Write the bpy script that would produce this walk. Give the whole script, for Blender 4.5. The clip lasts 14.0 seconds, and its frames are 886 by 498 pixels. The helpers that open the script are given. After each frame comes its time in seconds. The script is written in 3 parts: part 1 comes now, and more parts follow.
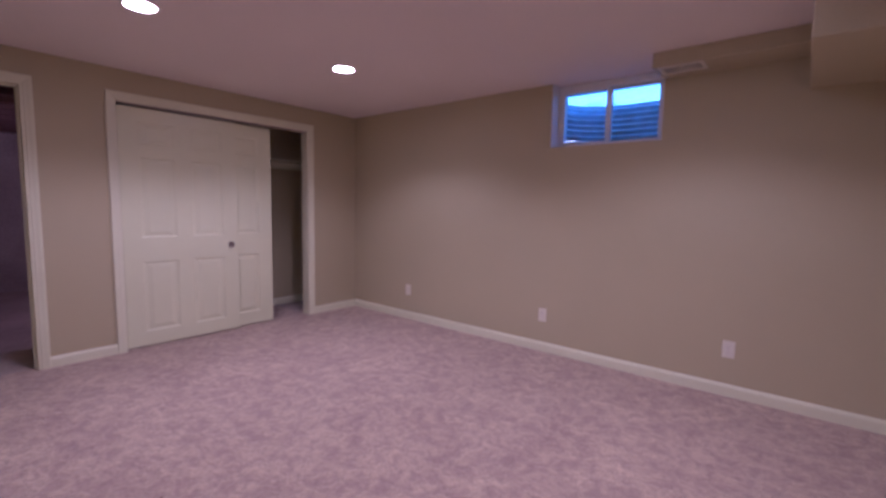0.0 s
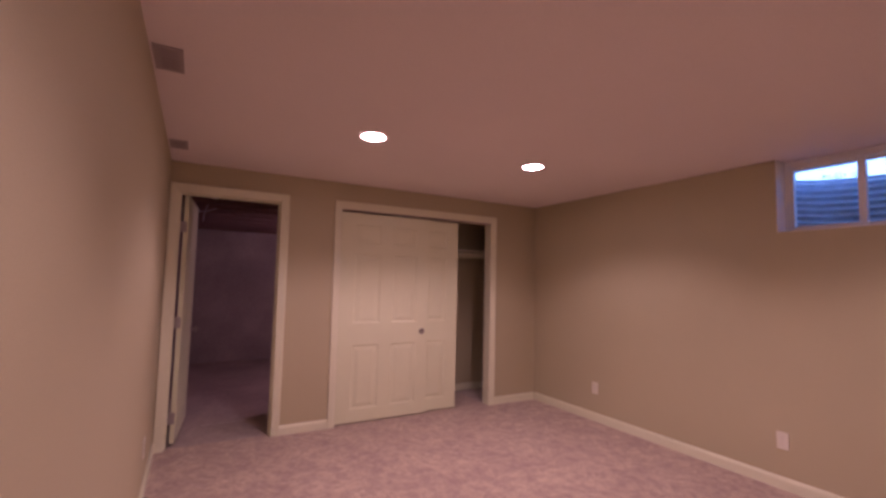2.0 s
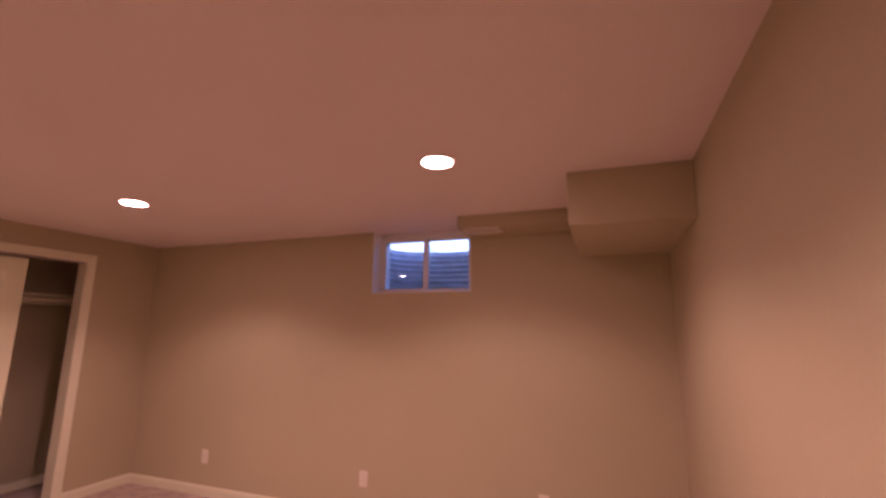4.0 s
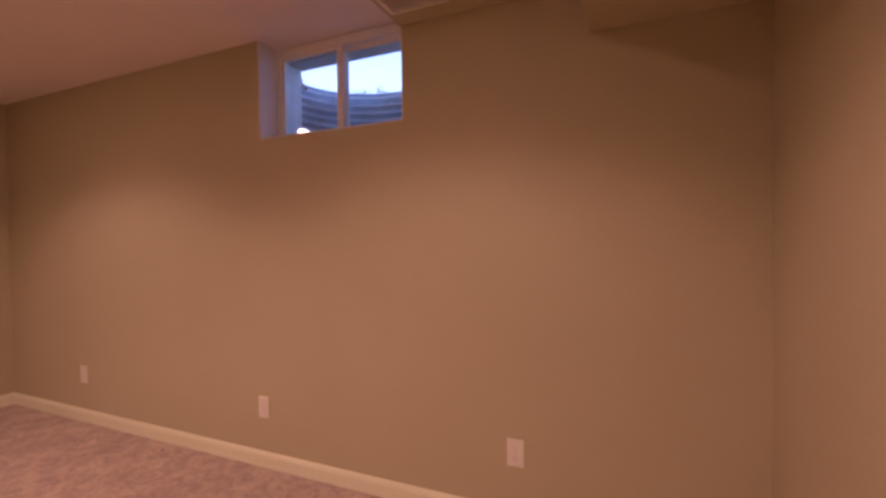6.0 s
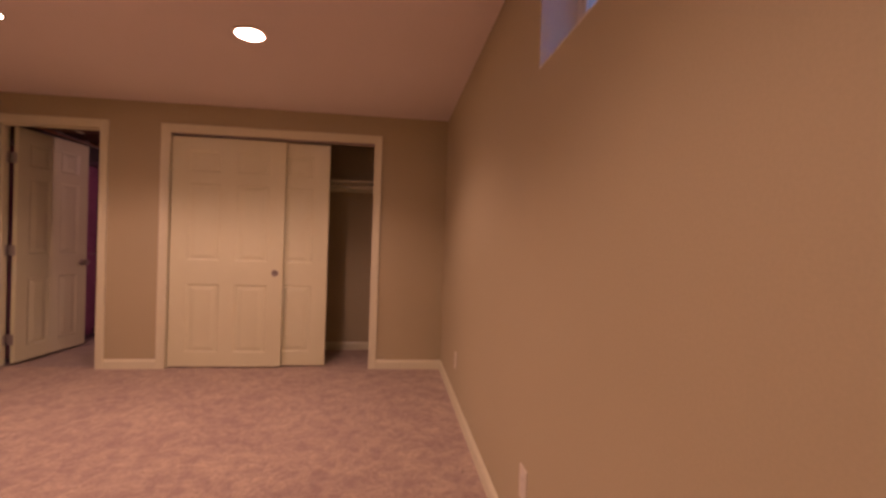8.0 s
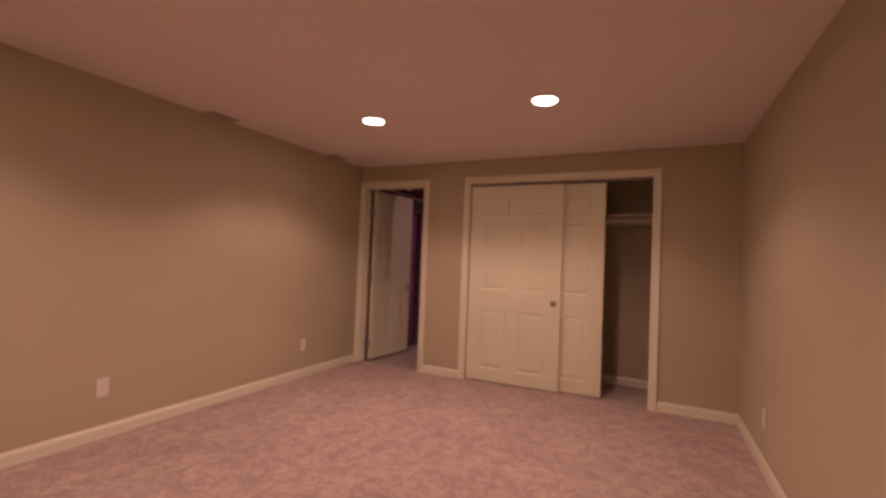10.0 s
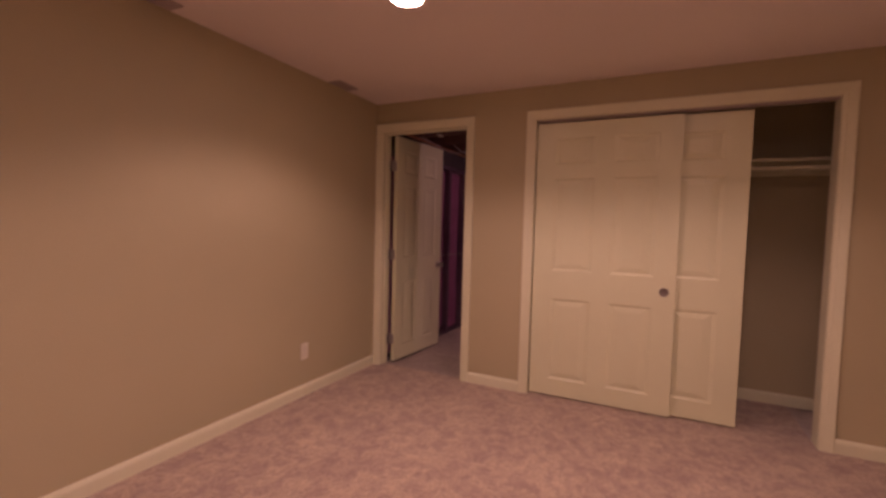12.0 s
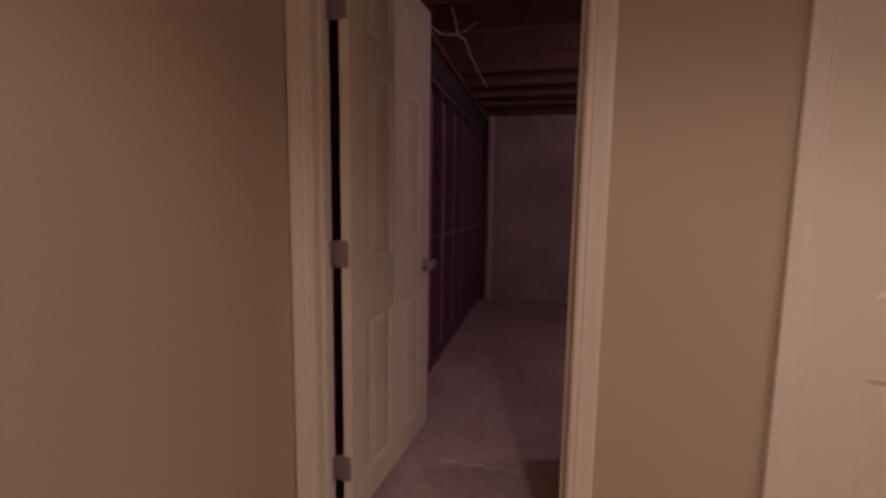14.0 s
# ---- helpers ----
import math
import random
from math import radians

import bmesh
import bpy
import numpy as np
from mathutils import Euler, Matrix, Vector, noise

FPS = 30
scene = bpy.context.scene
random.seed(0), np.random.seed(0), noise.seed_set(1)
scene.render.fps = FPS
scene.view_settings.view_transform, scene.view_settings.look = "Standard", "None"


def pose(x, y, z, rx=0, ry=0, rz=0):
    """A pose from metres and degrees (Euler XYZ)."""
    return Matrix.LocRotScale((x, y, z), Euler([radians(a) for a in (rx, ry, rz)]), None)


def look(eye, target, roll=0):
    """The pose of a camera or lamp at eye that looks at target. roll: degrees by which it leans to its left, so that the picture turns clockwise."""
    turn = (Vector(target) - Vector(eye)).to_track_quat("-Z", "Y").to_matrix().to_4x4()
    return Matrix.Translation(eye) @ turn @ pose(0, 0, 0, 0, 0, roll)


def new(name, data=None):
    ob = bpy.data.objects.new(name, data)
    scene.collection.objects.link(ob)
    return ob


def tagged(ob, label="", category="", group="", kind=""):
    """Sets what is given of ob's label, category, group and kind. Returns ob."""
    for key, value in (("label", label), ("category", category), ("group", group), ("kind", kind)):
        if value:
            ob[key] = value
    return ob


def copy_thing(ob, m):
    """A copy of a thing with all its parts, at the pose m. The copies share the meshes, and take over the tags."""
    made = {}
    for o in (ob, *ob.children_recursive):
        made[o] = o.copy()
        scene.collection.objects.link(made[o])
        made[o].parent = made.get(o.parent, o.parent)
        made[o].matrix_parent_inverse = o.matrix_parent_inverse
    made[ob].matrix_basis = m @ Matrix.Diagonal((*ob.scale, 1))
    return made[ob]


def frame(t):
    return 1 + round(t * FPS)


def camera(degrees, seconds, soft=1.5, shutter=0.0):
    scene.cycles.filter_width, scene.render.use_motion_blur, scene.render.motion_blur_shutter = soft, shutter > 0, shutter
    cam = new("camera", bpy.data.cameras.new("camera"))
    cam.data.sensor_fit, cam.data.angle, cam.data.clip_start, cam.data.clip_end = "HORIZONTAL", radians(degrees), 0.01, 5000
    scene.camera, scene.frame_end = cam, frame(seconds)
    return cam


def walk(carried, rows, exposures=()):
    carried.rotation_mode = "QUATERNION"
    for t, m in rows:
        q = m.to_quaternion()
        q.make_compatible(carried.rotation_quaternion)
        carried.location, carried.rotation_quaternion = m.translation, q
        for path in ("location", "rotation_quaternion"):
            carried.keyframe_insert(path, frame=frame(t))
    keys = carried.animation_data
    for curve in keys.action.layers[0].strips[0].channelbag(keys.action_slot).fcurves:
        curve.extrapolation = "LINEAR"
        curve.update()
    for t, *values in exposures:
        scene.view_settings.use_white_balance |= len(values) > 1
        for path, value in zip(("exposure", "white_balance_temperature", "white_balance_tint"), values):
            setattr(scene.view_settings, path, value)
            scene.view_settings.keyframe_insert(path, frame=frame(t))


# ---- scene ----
cam = camera(90.4, 14.0, soft=3.1)
PATH = [
    (0, (4.27, -3.491, 1.257), (3.007, -1.952, 1.063), 1.1),
    (0.5, (4.116, -3.551, 1.325), (2.663, -2.177, 1.269), 1.3),
    (1, (4.036, -3.615, 1.376), (2.409, -2.455, 1.462), 1.5),
    (1.5, (4.048, -3.648, 1.349), (2.32, -2.65, 1.481), 1.4),
    (2, (4.104, -3.588, 1.364), (2.365, -2.612, 1.511), 1.3),
    (2.5, (4.26, -3.406, 1.473), (2.693, -2.179, 1.674), 0.9),
    (3, (4.324, -3.334, 1.518), (3.17, -1.738, 1.866), 0.9),
    (3.5, (4.358, -3.284, 1.546), (3.511, -1.508, 1.901), 0.4),
    (4, (4.382, -3.262, 1.471), (3.706, -1.415, 1.832), 0.6),
    (4.2, (4.383, -3.25, 1.417), (3.753, -1.384, 1.764), 0.6),
    (6.3, (4.381, -1.461, 1.215), (3.503, 0.334, 1.132), -0.7),
    (6.5, (4.377, -1.26, 1.209), (3.343, 0.451, 1.139), -0.4),
    (7, (4.264, -0.848, 1.151), (2.854, 0.57, 1.126), 0.5),
    (7.5, (4.094, -0.56, 1.146), (2.268, 0.255, 1.114), 0.8),
    (8, (4.031, -0.486, 1.154), (2.045, -0.252, 1.132), 1.9),
    (8.5, (4.176, -0.538, 1.21), (2.206, -0.879, 1.202), 1.9),
    (9, (4.275, -0.581, 1.26), (2.376, -1.208, 1.284), 2.0),
    (9.2, (4.299, -0.589, 1.271), (2.428, -1.296, 1.307), 2.0),
    (11.3, (3.835, -0.965, 1.115), (2.09, -1.945, 1.095), 1.8),
    (11.5, (3.662, -1.067, 1.174), (1.922, -2.052, 1.11), 1.5),
    (12, (3.231, -1.555, 1.249), (1.436, -2.431, 1.144), 1.5),
    (12.5, (2.731, -1.969, 1.204), (0.915, -2.8, 1.09), 1.5),
    (13, (2.249, -2.425, 1.212), (0.424, -3.231, 1.074), 1.3),
    (13.5, (1.76, -2.729, 1.163), (-0.118, -3.398, 0.994), 0.9),
    (14, (1.228, -3.045, 1.167), (-0.71, -3.478, 0.94), 0.8),
]
EXPOSURES = [
    (0.0, 2.12, 4250, 37), (1.0, 2.09, 4780, 45), (2.0, 2.14, 5430, 52), (3.0, 2.23, 6080, 59), (4.2, 2.25, 6480, 66),
    (6.3, 2.11, 6930, 56), (7.0, 2.09, 7280, 60), (7.5, 2.09, 7530, 58), (8.0, 2.05, 7030, 52), (9.0, 2.03, 6330, 50),
    (11.5, 1.93, 6530, 51), (13.0, 1.89, 6280, 51), (13.5, 1.8, 6080, 45), (14.0, 1.75, 5580, 44),
]
walk(cam, [(t, look(eye, target, roll)) for t, eye, target, roll in PATH], EXPOSURES)

# ---- plan ----
LX, WY, H = 4.815, 3.80, 2.286          # room: x 0..LX, y -WY..0, z 0..H
WT = 0.115                              # partition thickness
DOOR = (-3.725, -2.95)                  # clear door opening along y
CLO = (-2.392, -0.662)                  # clear closet opening along y
HEAD = 2.038                            # clear height of both openings
CASE = 0.067                            # casing width
WIN = (2.557, 3.422)                     # window opening along x
SILL = 1.764
LAMPS = [(1.46, -1.303), (1.46, -2.636), (3.645, -1.343), (3.665, -2.665)]

# ---- world and lamps ----
world = bpy.data.worlds.new("sky")
scene.world = world
world.use_nodes = True
nt = world.node_tree
sky = nt.nodes.new("ShaderNodeTexSky")
sky.sky_type, sky.sun_disc = "NISHITA", False
sky.ozone_density = 5.0
sky.sun_elevation, sky.sun_rotation = radians(50), radians(200)
nt.links.new(sky.outputs[0], nt.nodes["Background"].inputs[0])
nt.nodes["Background"].inputs[1].default_value = 0.17
sun = new("sun", bpy.data.lights.new("sun", "SUN"))
sun.data.energy, sun.data.angle, sun.data.color = 3.0, radians(6), (1.0, 0.95, 0.88)
sun.matrix_world = look((0, 0, 0), (0.27, 0.6, -0.85))
for n, (lx, ly) in enumerate(LAMPS):
    spot = new("downlight_glow", bpy.data.lights.new("downlight_glow", "SPOT"))
    spot.data.energy, spot.data.color = 13.5, (1.0, 0.71, 0.52)
    spot.data.spot_size, spot.data.spot_blend, spot.data.shadow_soft_size = radians(137), 0.44, 0.055
    spot.matrix_world = look((lx, ly, H - 0.020), (lx, ly, 0))

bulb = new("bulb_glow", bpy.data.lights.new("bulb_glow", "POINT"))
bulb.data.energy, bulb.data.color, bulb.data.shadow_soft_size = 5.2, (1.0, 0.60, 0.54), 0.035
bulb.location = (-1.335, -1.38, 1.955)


# ---- materials ----
def mat(name, base, rough=0.6, metal=0.0, tint=0.06, coarse=3.0, fine=90.0, bump=0.15, bump_scale=None, depth=0.002, emit=None, second=None, mix_scale=None, spec=0.4):
    """A surface with colour drift at two scales, worn roughness and fine relief, in metres of object space."""
    m = bpy.data.materials.new(name)
    m.use_nodes = True
    t = m.node_tree
    b = t.nodes["Principled BSDF"]
    b.inputs["Metallic"].default_value, b.inputs["Specular IOR Level"].default_value = metal, spec
    co = t.nodes.new("ShaderNodeTexCoord")

    def noise_node(scale, detail=4.0, rough_=0.55):
        n = t.nodes.new("ShaderNodeTexNoise")
        n.inputs["Scale"].default_value, n.inputs["Detail"].default_value, n.inputs["Roughness"].default_value = scale, detail, rough_
        t.links.new(co.outputs["Object"], n.inputs["Vector"])
        return n

    def ramp(src, lo, hi, a=0.3, z=0.7):
        r = t.nodes.new("ShaderNodeMapRange")
        r.inputs["From Min"].default_value, r.inputs["From Max"].default_value = a, z
        r.inputs["To Min"].default_value, r.inputs["To Max"].default_value = lo, hi
        t.links.new(src, r.inputs["Value"])
        return r.outputs["Result"]

    big, small = noise_node(coarse), noise_node(fine, 2.0)
    total = t.nodes.new("ShaderNodeMath")
    total.operation = "MULTIPLY"
    t.links.new(ramp(big.outputs["Fac"], 1 - tint, 1 + tint), total.inputs[0])
    t.links.new(ramp(small.outputs["Fac"], 1 - tint, 1 + tint), total.inputs[1])
    colour = t.nodes.new("ShaderNodeMix")
    colour.data_type = "RGBA"
    colour.inputs["A"].default_value = (*base, 1)
    colour.inputs["B"].default_value = (*(second or base), 1)
    if second:
        t.links.new(ramp(noise_node(mix_scale or coarse, 6.0, 0.65).outputs["Fac"], 0, 1, 0.38, 0.62), colour.inputs["Factor"])
    scaled = t.nodes.new("ShaderNodeVectorMath")
    scaled.operation = "SCALE"
    t.links.new(colour.outputs["Result"], scaled.inputs[0])
    t.links.new(total.outputs[0], scaled.inputs["Scale"])
    t.links.new(scaled.outputs[0], b.inputs["Base Color"])
    t.links.new(ramp(big.outputs["Fac"], max(rough - 0.03, 0.02), min(rough + 0.03, 1)), b.inputs["Roughness"])
    if bump:
        bp = t.nodes.new("ShaderNodeBump")
        bp.inputs["Strength"].default_value, bp.inputs["Distance"].default_value = bump, depth
        t.links.new(noise_node(bump_scale or fine, 3.0).outputs["Fac"], bp.inputs["Height"])
        t.links.new(bp.outputs["Normal"], b.inputs["Normal"])
    if emit:
        b.inputs["Emission Color"].default_value, b.inputs["Emission Strength"].default_value = (*emit[0], 1), emit[1]
    return m


WALL = mat("beige_wall_paint", (0.468, 0.412, 0.262), 0.62, tint=0.025, coarse=1.3, fine=160, bump=0.25, depth=0.0008)
CEIL = mat("ceiling_paint", (0.79, 0.712, 0.68), 0.85, tint=0.02, coarse=0.9, fine=120, bump=0.35, depth=0.0012, spec=0.2)
TRIM = mat("white_trim_paint", (0.715, 0.70, 0.51), 0.42, tint=0.02, coarse=4, fine=60, bump=0.06, depth=0.0006)
DOORP = mat("white_door_paint", (0.705, 0.70, 0.485), 0.36, tint=0.02, coarse=3, fine=140, bump=0.12, depth=0.0006)
PLATE = mat("white_plastic", (0.72, 0.68, 0.58), 0.35, tint=0.01, bump=0.0)
SLOTGREY = mat("grey_slot", (0.36, 0.33, 0.30), 0.6, bump=0.0)
SLOT = mat("dark_slot", (0.03, 0.025, 0.025), 0.6, bump=0.0)
GRILLE = mat("painted_steel_grille", (0.36, 0.30, 0.29), 0.5, tint=0.03, bump=0.0)
NICKEL = mat("satin_nickel", (0.55, 0.50, 0.46), 0.32, 1.0, tint=0.03, bump=0.05)
PULL = mat("aged_nickel", (0.26, 0.22, 0.20), 0.42, 0.6, tint=0.05, bump=0.05)
HINGE = mat("hinge_steel", (0.40, 0.36, 0.36), 0.45, 0.7, tint=0.03, bump=0.05)
VINYL = mat("white_window_vinyl", (0.78, 0.77, 0.76), 0.4, tint=0.015, bump=0.03)
CONC = mat("concrete_wall", (0.44, 0.38, 0.37), 0.9, tint=0.12, coarse=1.6, fine=35, bump=0.5, depth=0.004, second=(0.35, 0.295, 0.29), mix_scale=1.1)
SLAB = mat("concrete_floor", (0.50, 0.42, 0.375), 0.75, tint=0.10, coarse=1.2, fine=28, bump=0.3, depth=0.002, second=(0.39, 0.315, 0.285), mix_scale=1.6)
PAINTMARK = mat("plaster_smear", (0.55, 0.50, 0.46), 0.8, tint=0.15, coarse=12, bump=0.3)
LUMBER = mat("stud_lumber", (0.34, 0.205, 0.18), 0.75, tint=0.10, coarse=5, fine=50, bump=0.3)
# The studs' shade is put into this lumber as a darker colour.
STUD = mat("shaded_stud_lumber", (0.13, 0.085, 0.125), 0.8, tint=0.12, coarse=5, fine=50, bump=0.3)
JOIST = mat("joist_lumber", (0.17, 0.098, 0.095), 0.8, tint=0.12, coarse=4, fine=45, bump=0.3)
KRAFT = mat("pink_insulation_facing", (0.33, 0.115, 0.23), 0.7, tint=0.12, coarse=3, fine=30, bump=0.4, depth=0.006)
DUCT = mat("dark_painted_steel", (0.06, 0.05, 0.055), 0.7, 0.0, tint=0.1, coarse=4, bump=0.1)
WIRE = mat("white_cable_sheath", (0.52, 0.47, 0.46), 0.5, tint=0.03, bump=0.0)
ZINC = mat("galvanised_steel", (0.60, 0.68, 0.78), 0.5, 0.1, tint=0.10, coarse=8, fine=60, bump=0.15, second=(0.50, 0.57, 0.66), mix_scale=6)
EXTCONC = mat("painted_foundation", (0.66, 0.68, 0.68), 0.85, tint=0.08, coarse=5, fine=50, bump=0.4, depth=0.003)
GRASS = mat("grass", (0.07, 0.12, 0.03), 0.8, tint=0.25, coarse=2, fine=40, bump=0.5, depth=0.01)
LEAF = mat("leaf", (0.20, 0.25, 0.07), 0.6, tint=0.2, coarse=2, fine=20, bump=0.0)
GRAVEL = mat("gravel", (0.30, 0.28, 0.26), 0.9, tint=0.3, coarse=20, fine=60, bump=0.8, depth=0.02)
SUN_BLOCK = mat("pale_sun_block", (0.75, 0.76, 0.76), 0.6, tint=0.03, coarse=2, bump=0.1)
GLOW = mat("lit_lens", (0.8, 0.8, 0.8), 0.4, tint=0.0, bump=0.0, emit=((1.0, 0.72, 0.54), 18.0))


def carpet_material():
    """Cut-pile carpet: nap brushed into pale and dark flakes, with single dark tufts."""
    m = bpy.data.materials.new("mauve_carpet")
    m.use_nodes = True
    t = m.node_tree
    b = t.nodes["Principled BSDF"]
    b.inputs["Roughness"].default_value, b.inputs["Specular IOR Level"].default_value = 0.95, 0.1
    b.inputs["Sheen Weight"].default_value, b.inputs["Sheen Roughness"].default_value = 0.2, 0.6
    co = t.nodes.new("ShaderNodeTexCoord")

    def field(scale, detail, rough, lo, hi, warp=0.0):
        n = t.nodes.new("ShaderNodeTexNoise")
        for key, v in (("Scale", scale), ("Detail", detail), ("Roughness", rough), ("Distortion", warp)):
            n.inputs[key].default_value = v
        t.links.new(co.outputs["Object"], n.inputs["Vector"])
        r = t.nodes.new("ShaderNodeMapRange")
        r.inputs["From Min"].default_value, r.inputs["From Max"].default_value = lo, hi
        t.links.new(n.outputs["Fac"], r.inputs["Value"])
        return n.outputs["Fac"], r.outputs["Result"]

    def blend(a, c, fac):
        x = t.nodes.new("ShaderNodeMix")
        x.data_type = "RGBA"
        for socket, v in ((x.inputs["A"], a), (x.inputs["B"], c)):
            if isinstance(v, tuple):
                socket.default_value = (*v, 1)
            else:
                t.links.new(v, socket)
        t.links.new(fac, x.inputs["Factor"])
        return x.outputs["Result"]

    _, large = field(3.2, 5, 0.60, 0.36, 0.66)
    _, flake = field(12.0, 6, 0.70, 0.40, 0.61, 0.6)
    _, fleck = field(32.0, 6, 0.75, 0.40, 0.55)
    tuft_h, tuft = field(90.0, 3, 0.6, 0.34, 0.55)
    base = blend((0.365, 0.257, 0.217), (0.50, 0.377, 0.290), flake)
    base = blend(base, blend((0.43, 0.317, 0.252), (0.62, 0.487, 0.355), flake), large)
    base = blend(blend((0.26, 0.182, 0.150), base, tuft), base, fleck)
    _, grain = field(48.0, 3, 0.65, 0.36, 0.64)
    shade = t.nodes.new("ShaderNodeMapRange")
    shade.inputs["To Min"].default_value, shade.inputs["To Max"].default_value = 0.92, 1.08
    t.links.new(grain, shade.inputs["Value"])
    scaled = t.nodes.new("ShaderNodeVectorMath")
    scaled.operation = "SCALE"
    t.links.new(base, scaled.inputs[0])
    t.links.new(shade.outputs["Result"], scaled.inputs["Scale"])
    t.links.new(scaled.outputs[0], b.inputs["Base Color"])
    add = t.nodes.new("ShaderNodeMath")
    add.operation = "ADD"
    t.links.new(tuft_h, add.inputs[0])
    t.links.new(flake, add.inputs[1])
    bp = t.nodes.new("ShaderNodeBump")
    bp.inputs["Strength"].default_value, bp.inputs["Distance"].default_value = 0.9, 0.006
    t.links.new(add.outputs[0], bp.inputs["Height"])
    t.links.new(bp.outputs["Normal"], b.inputs["Normal"])
    return m


CARPET = carpet_material()
glass = bpy.data.materials.new("window_glass")
glass.use_nodes = True
gb = glass.node_tree.nodes["Principled BSDF"]
gb.inputs["Transmission Weight"].default_value, gb.inputs["Roughness"].default_value, gb.inputs["IOR"].default_value = 1.0, 0.0, 1.45
gb.inputs["Base Color"].default_value = (0.80, 0.97, 1.0, 1)


CLEAR = bpy.data.materials.new("weathered_clear_plastic")
CLEAR.use_nodes = True
cn = CLEAR.node_tree.nodes
film, haze, both = cn.new("ShaderNodeBsdfTransparent"), cn.new("ShaderNodeBsdfTranslucent"), cn.new("ShaderNodeMixShader")
film.inputs["Color"].default_value, haze.inputs["Color"].default_value = (0.95, 0.97, 0.97, 1), (0.85, 0.86, 0.86, 1)
grime = cn.new("ShaderNodeTexNoise")
grime.inputs["Scale"].default_value, grime.inputs["Detail"].default_value = 7.0, 5.0
amount = cn.new("ShaderNodeMapRange")
amount.inputs["From Min"].default_value, amount.inputs["From Max"].default_value = 0.35, 0.7
amount.inputs["To Min"].default_value, amount.inputs["To Max"].default_value = 0.05, 0.24
for src, dst in ((grime.outputs["Fac"], amount.inputs["Value"]), (amount.outputs["Result"], both.inputs[0]), (film.outputs[0], both.inputs[1]),
                 (haze.outputs[0], both.inputs[2]), (both.outputs[0], cn["Material Output"].inputs["Surface"])):
    CLEAR.node_tree.links.new(src, dst)


# ---- mesh helpers ----
def part(name, bm, material, parent=None, label=""):
    """Links a bmesh as one mesh object, under a thing or a part."""
    me = bpy.data.meshes.new(name)
    bmesh.ops.recalc_face_normals(bm, faces=bm.faces)
    bm.to_mesh(me)
    bm.free()
    me.materials.append(material)
    ob = new(name, me)
    if parent:
        ob.parent = parent
    if label:
        ob["label"] = label
    return ob


def smooth(ob, angle=40):
    me = ob.data
    for p in me.polygons:
        p.use_smooth = True
    me.set_sharp_from_angle(angle=radians(angle))
    return ob


def box(x0, x1, y0, y1, z0, z1, bevel=0.0, bm=None, segments=1):
    bm = bm or bmesh.new()
    made = bmesh.ops.create_cube(bm, size=1)["verts"]
    for v in made:
        v.co = Vector(((x0 + x1) / 2 + v.co.x * (x1 - x0), (y0 + y1) / 2 + v.co.y * (y1 - y0), (z0 + z1) / 2 + v.co.z * (z1 - z0)))
    if bevel:
        edges = list({e for v in made for e in v.link_edges})
        bmesh.ops.bevel(bm, geom=edges, offset=bevel, segments=segments, affect="EDGES", profile=0.5)
    return bm


def boxes(*rows, bevel=0.0):
    bm = bmesh.new()
    for r in rows:
        box(*r, bevel=bevel, bm=bm)
    return bm


CASING = [(0.0, 0.0), (0.0, 0.009), (0.004, 0.011), (0.016, 0.011), (0.020, 0.0145), (0.045, 0.016), (0.054, 0.019), (0.064, 0.019), (CASE, 0.016), (CASE, 0.0)]


def casing_leg(y, z0, z1, side):
    """An upright board of casing on the closet wall; side -1 grows towards -y."""
    bm = bmesh.new()
    lo = [bm.verts.new((v + 0.0, y + side * u, z0)) for u, v in CASING]
    hi = [bm.verts.new((v + 0.0, y + side * u, z1 + u)) for u, v in CASING]
    n = len(CASING)
    for k in range(n):
        bm.faces.new((lo[k], lo[k - 1], hi[k - 1], hi[k]))
    bm.faces.new(lo)
    bm.faces.new(hi[::-1])
    return bm


def casing_head(y0, y1, z):
    bm = bmesh.new()
    lo = [bm.verts.new((v, y0 - u, z + u)) for u, v in CASING]
    hi = [bm.verts.new((v, y1 + u, z + u)) for u, v in CASING]
    n = len(CASING)
    for k in range(n):
        bm.faces.new((lo[k], lo[k - 1], hi[k - 1], hi[k]))
    bm.faces.new(lo)
    bm.faces.new(hi[::-1])
    return bm


def empty(name, m, label="", category="", group="", kind=""):
    ob = new(name)
    ob.matrix_world = m
    return tagged(ob, label, category, group, kind)


def cyl(r, h, n=24, r2=None, m=None, bm=None):
    bm = bm or bmesh.new()
    bmesh.ops.create_cone(bm, cap_ends=True, segments=n, radius1=r, radius2=r if r2 is None else r2, depth=h, matrix=m or Matrix())
    return bm


def lathe(profile, n=28):
    """Turns (radius, height) pairs round the z axis."""
    bm = bmesh.new()
    rings = [[bm.verts.new((r * math.cos(2 * math.pi * k / n), r * math.sin(2 * math.pi * k / n), h)) for k in range(n)] for r, h in profile]
    for a, b in zip(rings, rings[1:]):
        for k in range(n):
            bm.faces.new((a[k - 1], a[k], b[k], b[k - 1]))
    bm.faces.new(rings[0])
    bm.faces.new(rings[-1])
    return bm


# ---- structure ----
def structure(name, bm, material, label, category):
    return tagged(part(name, bm, material), label, category, kind="structure")


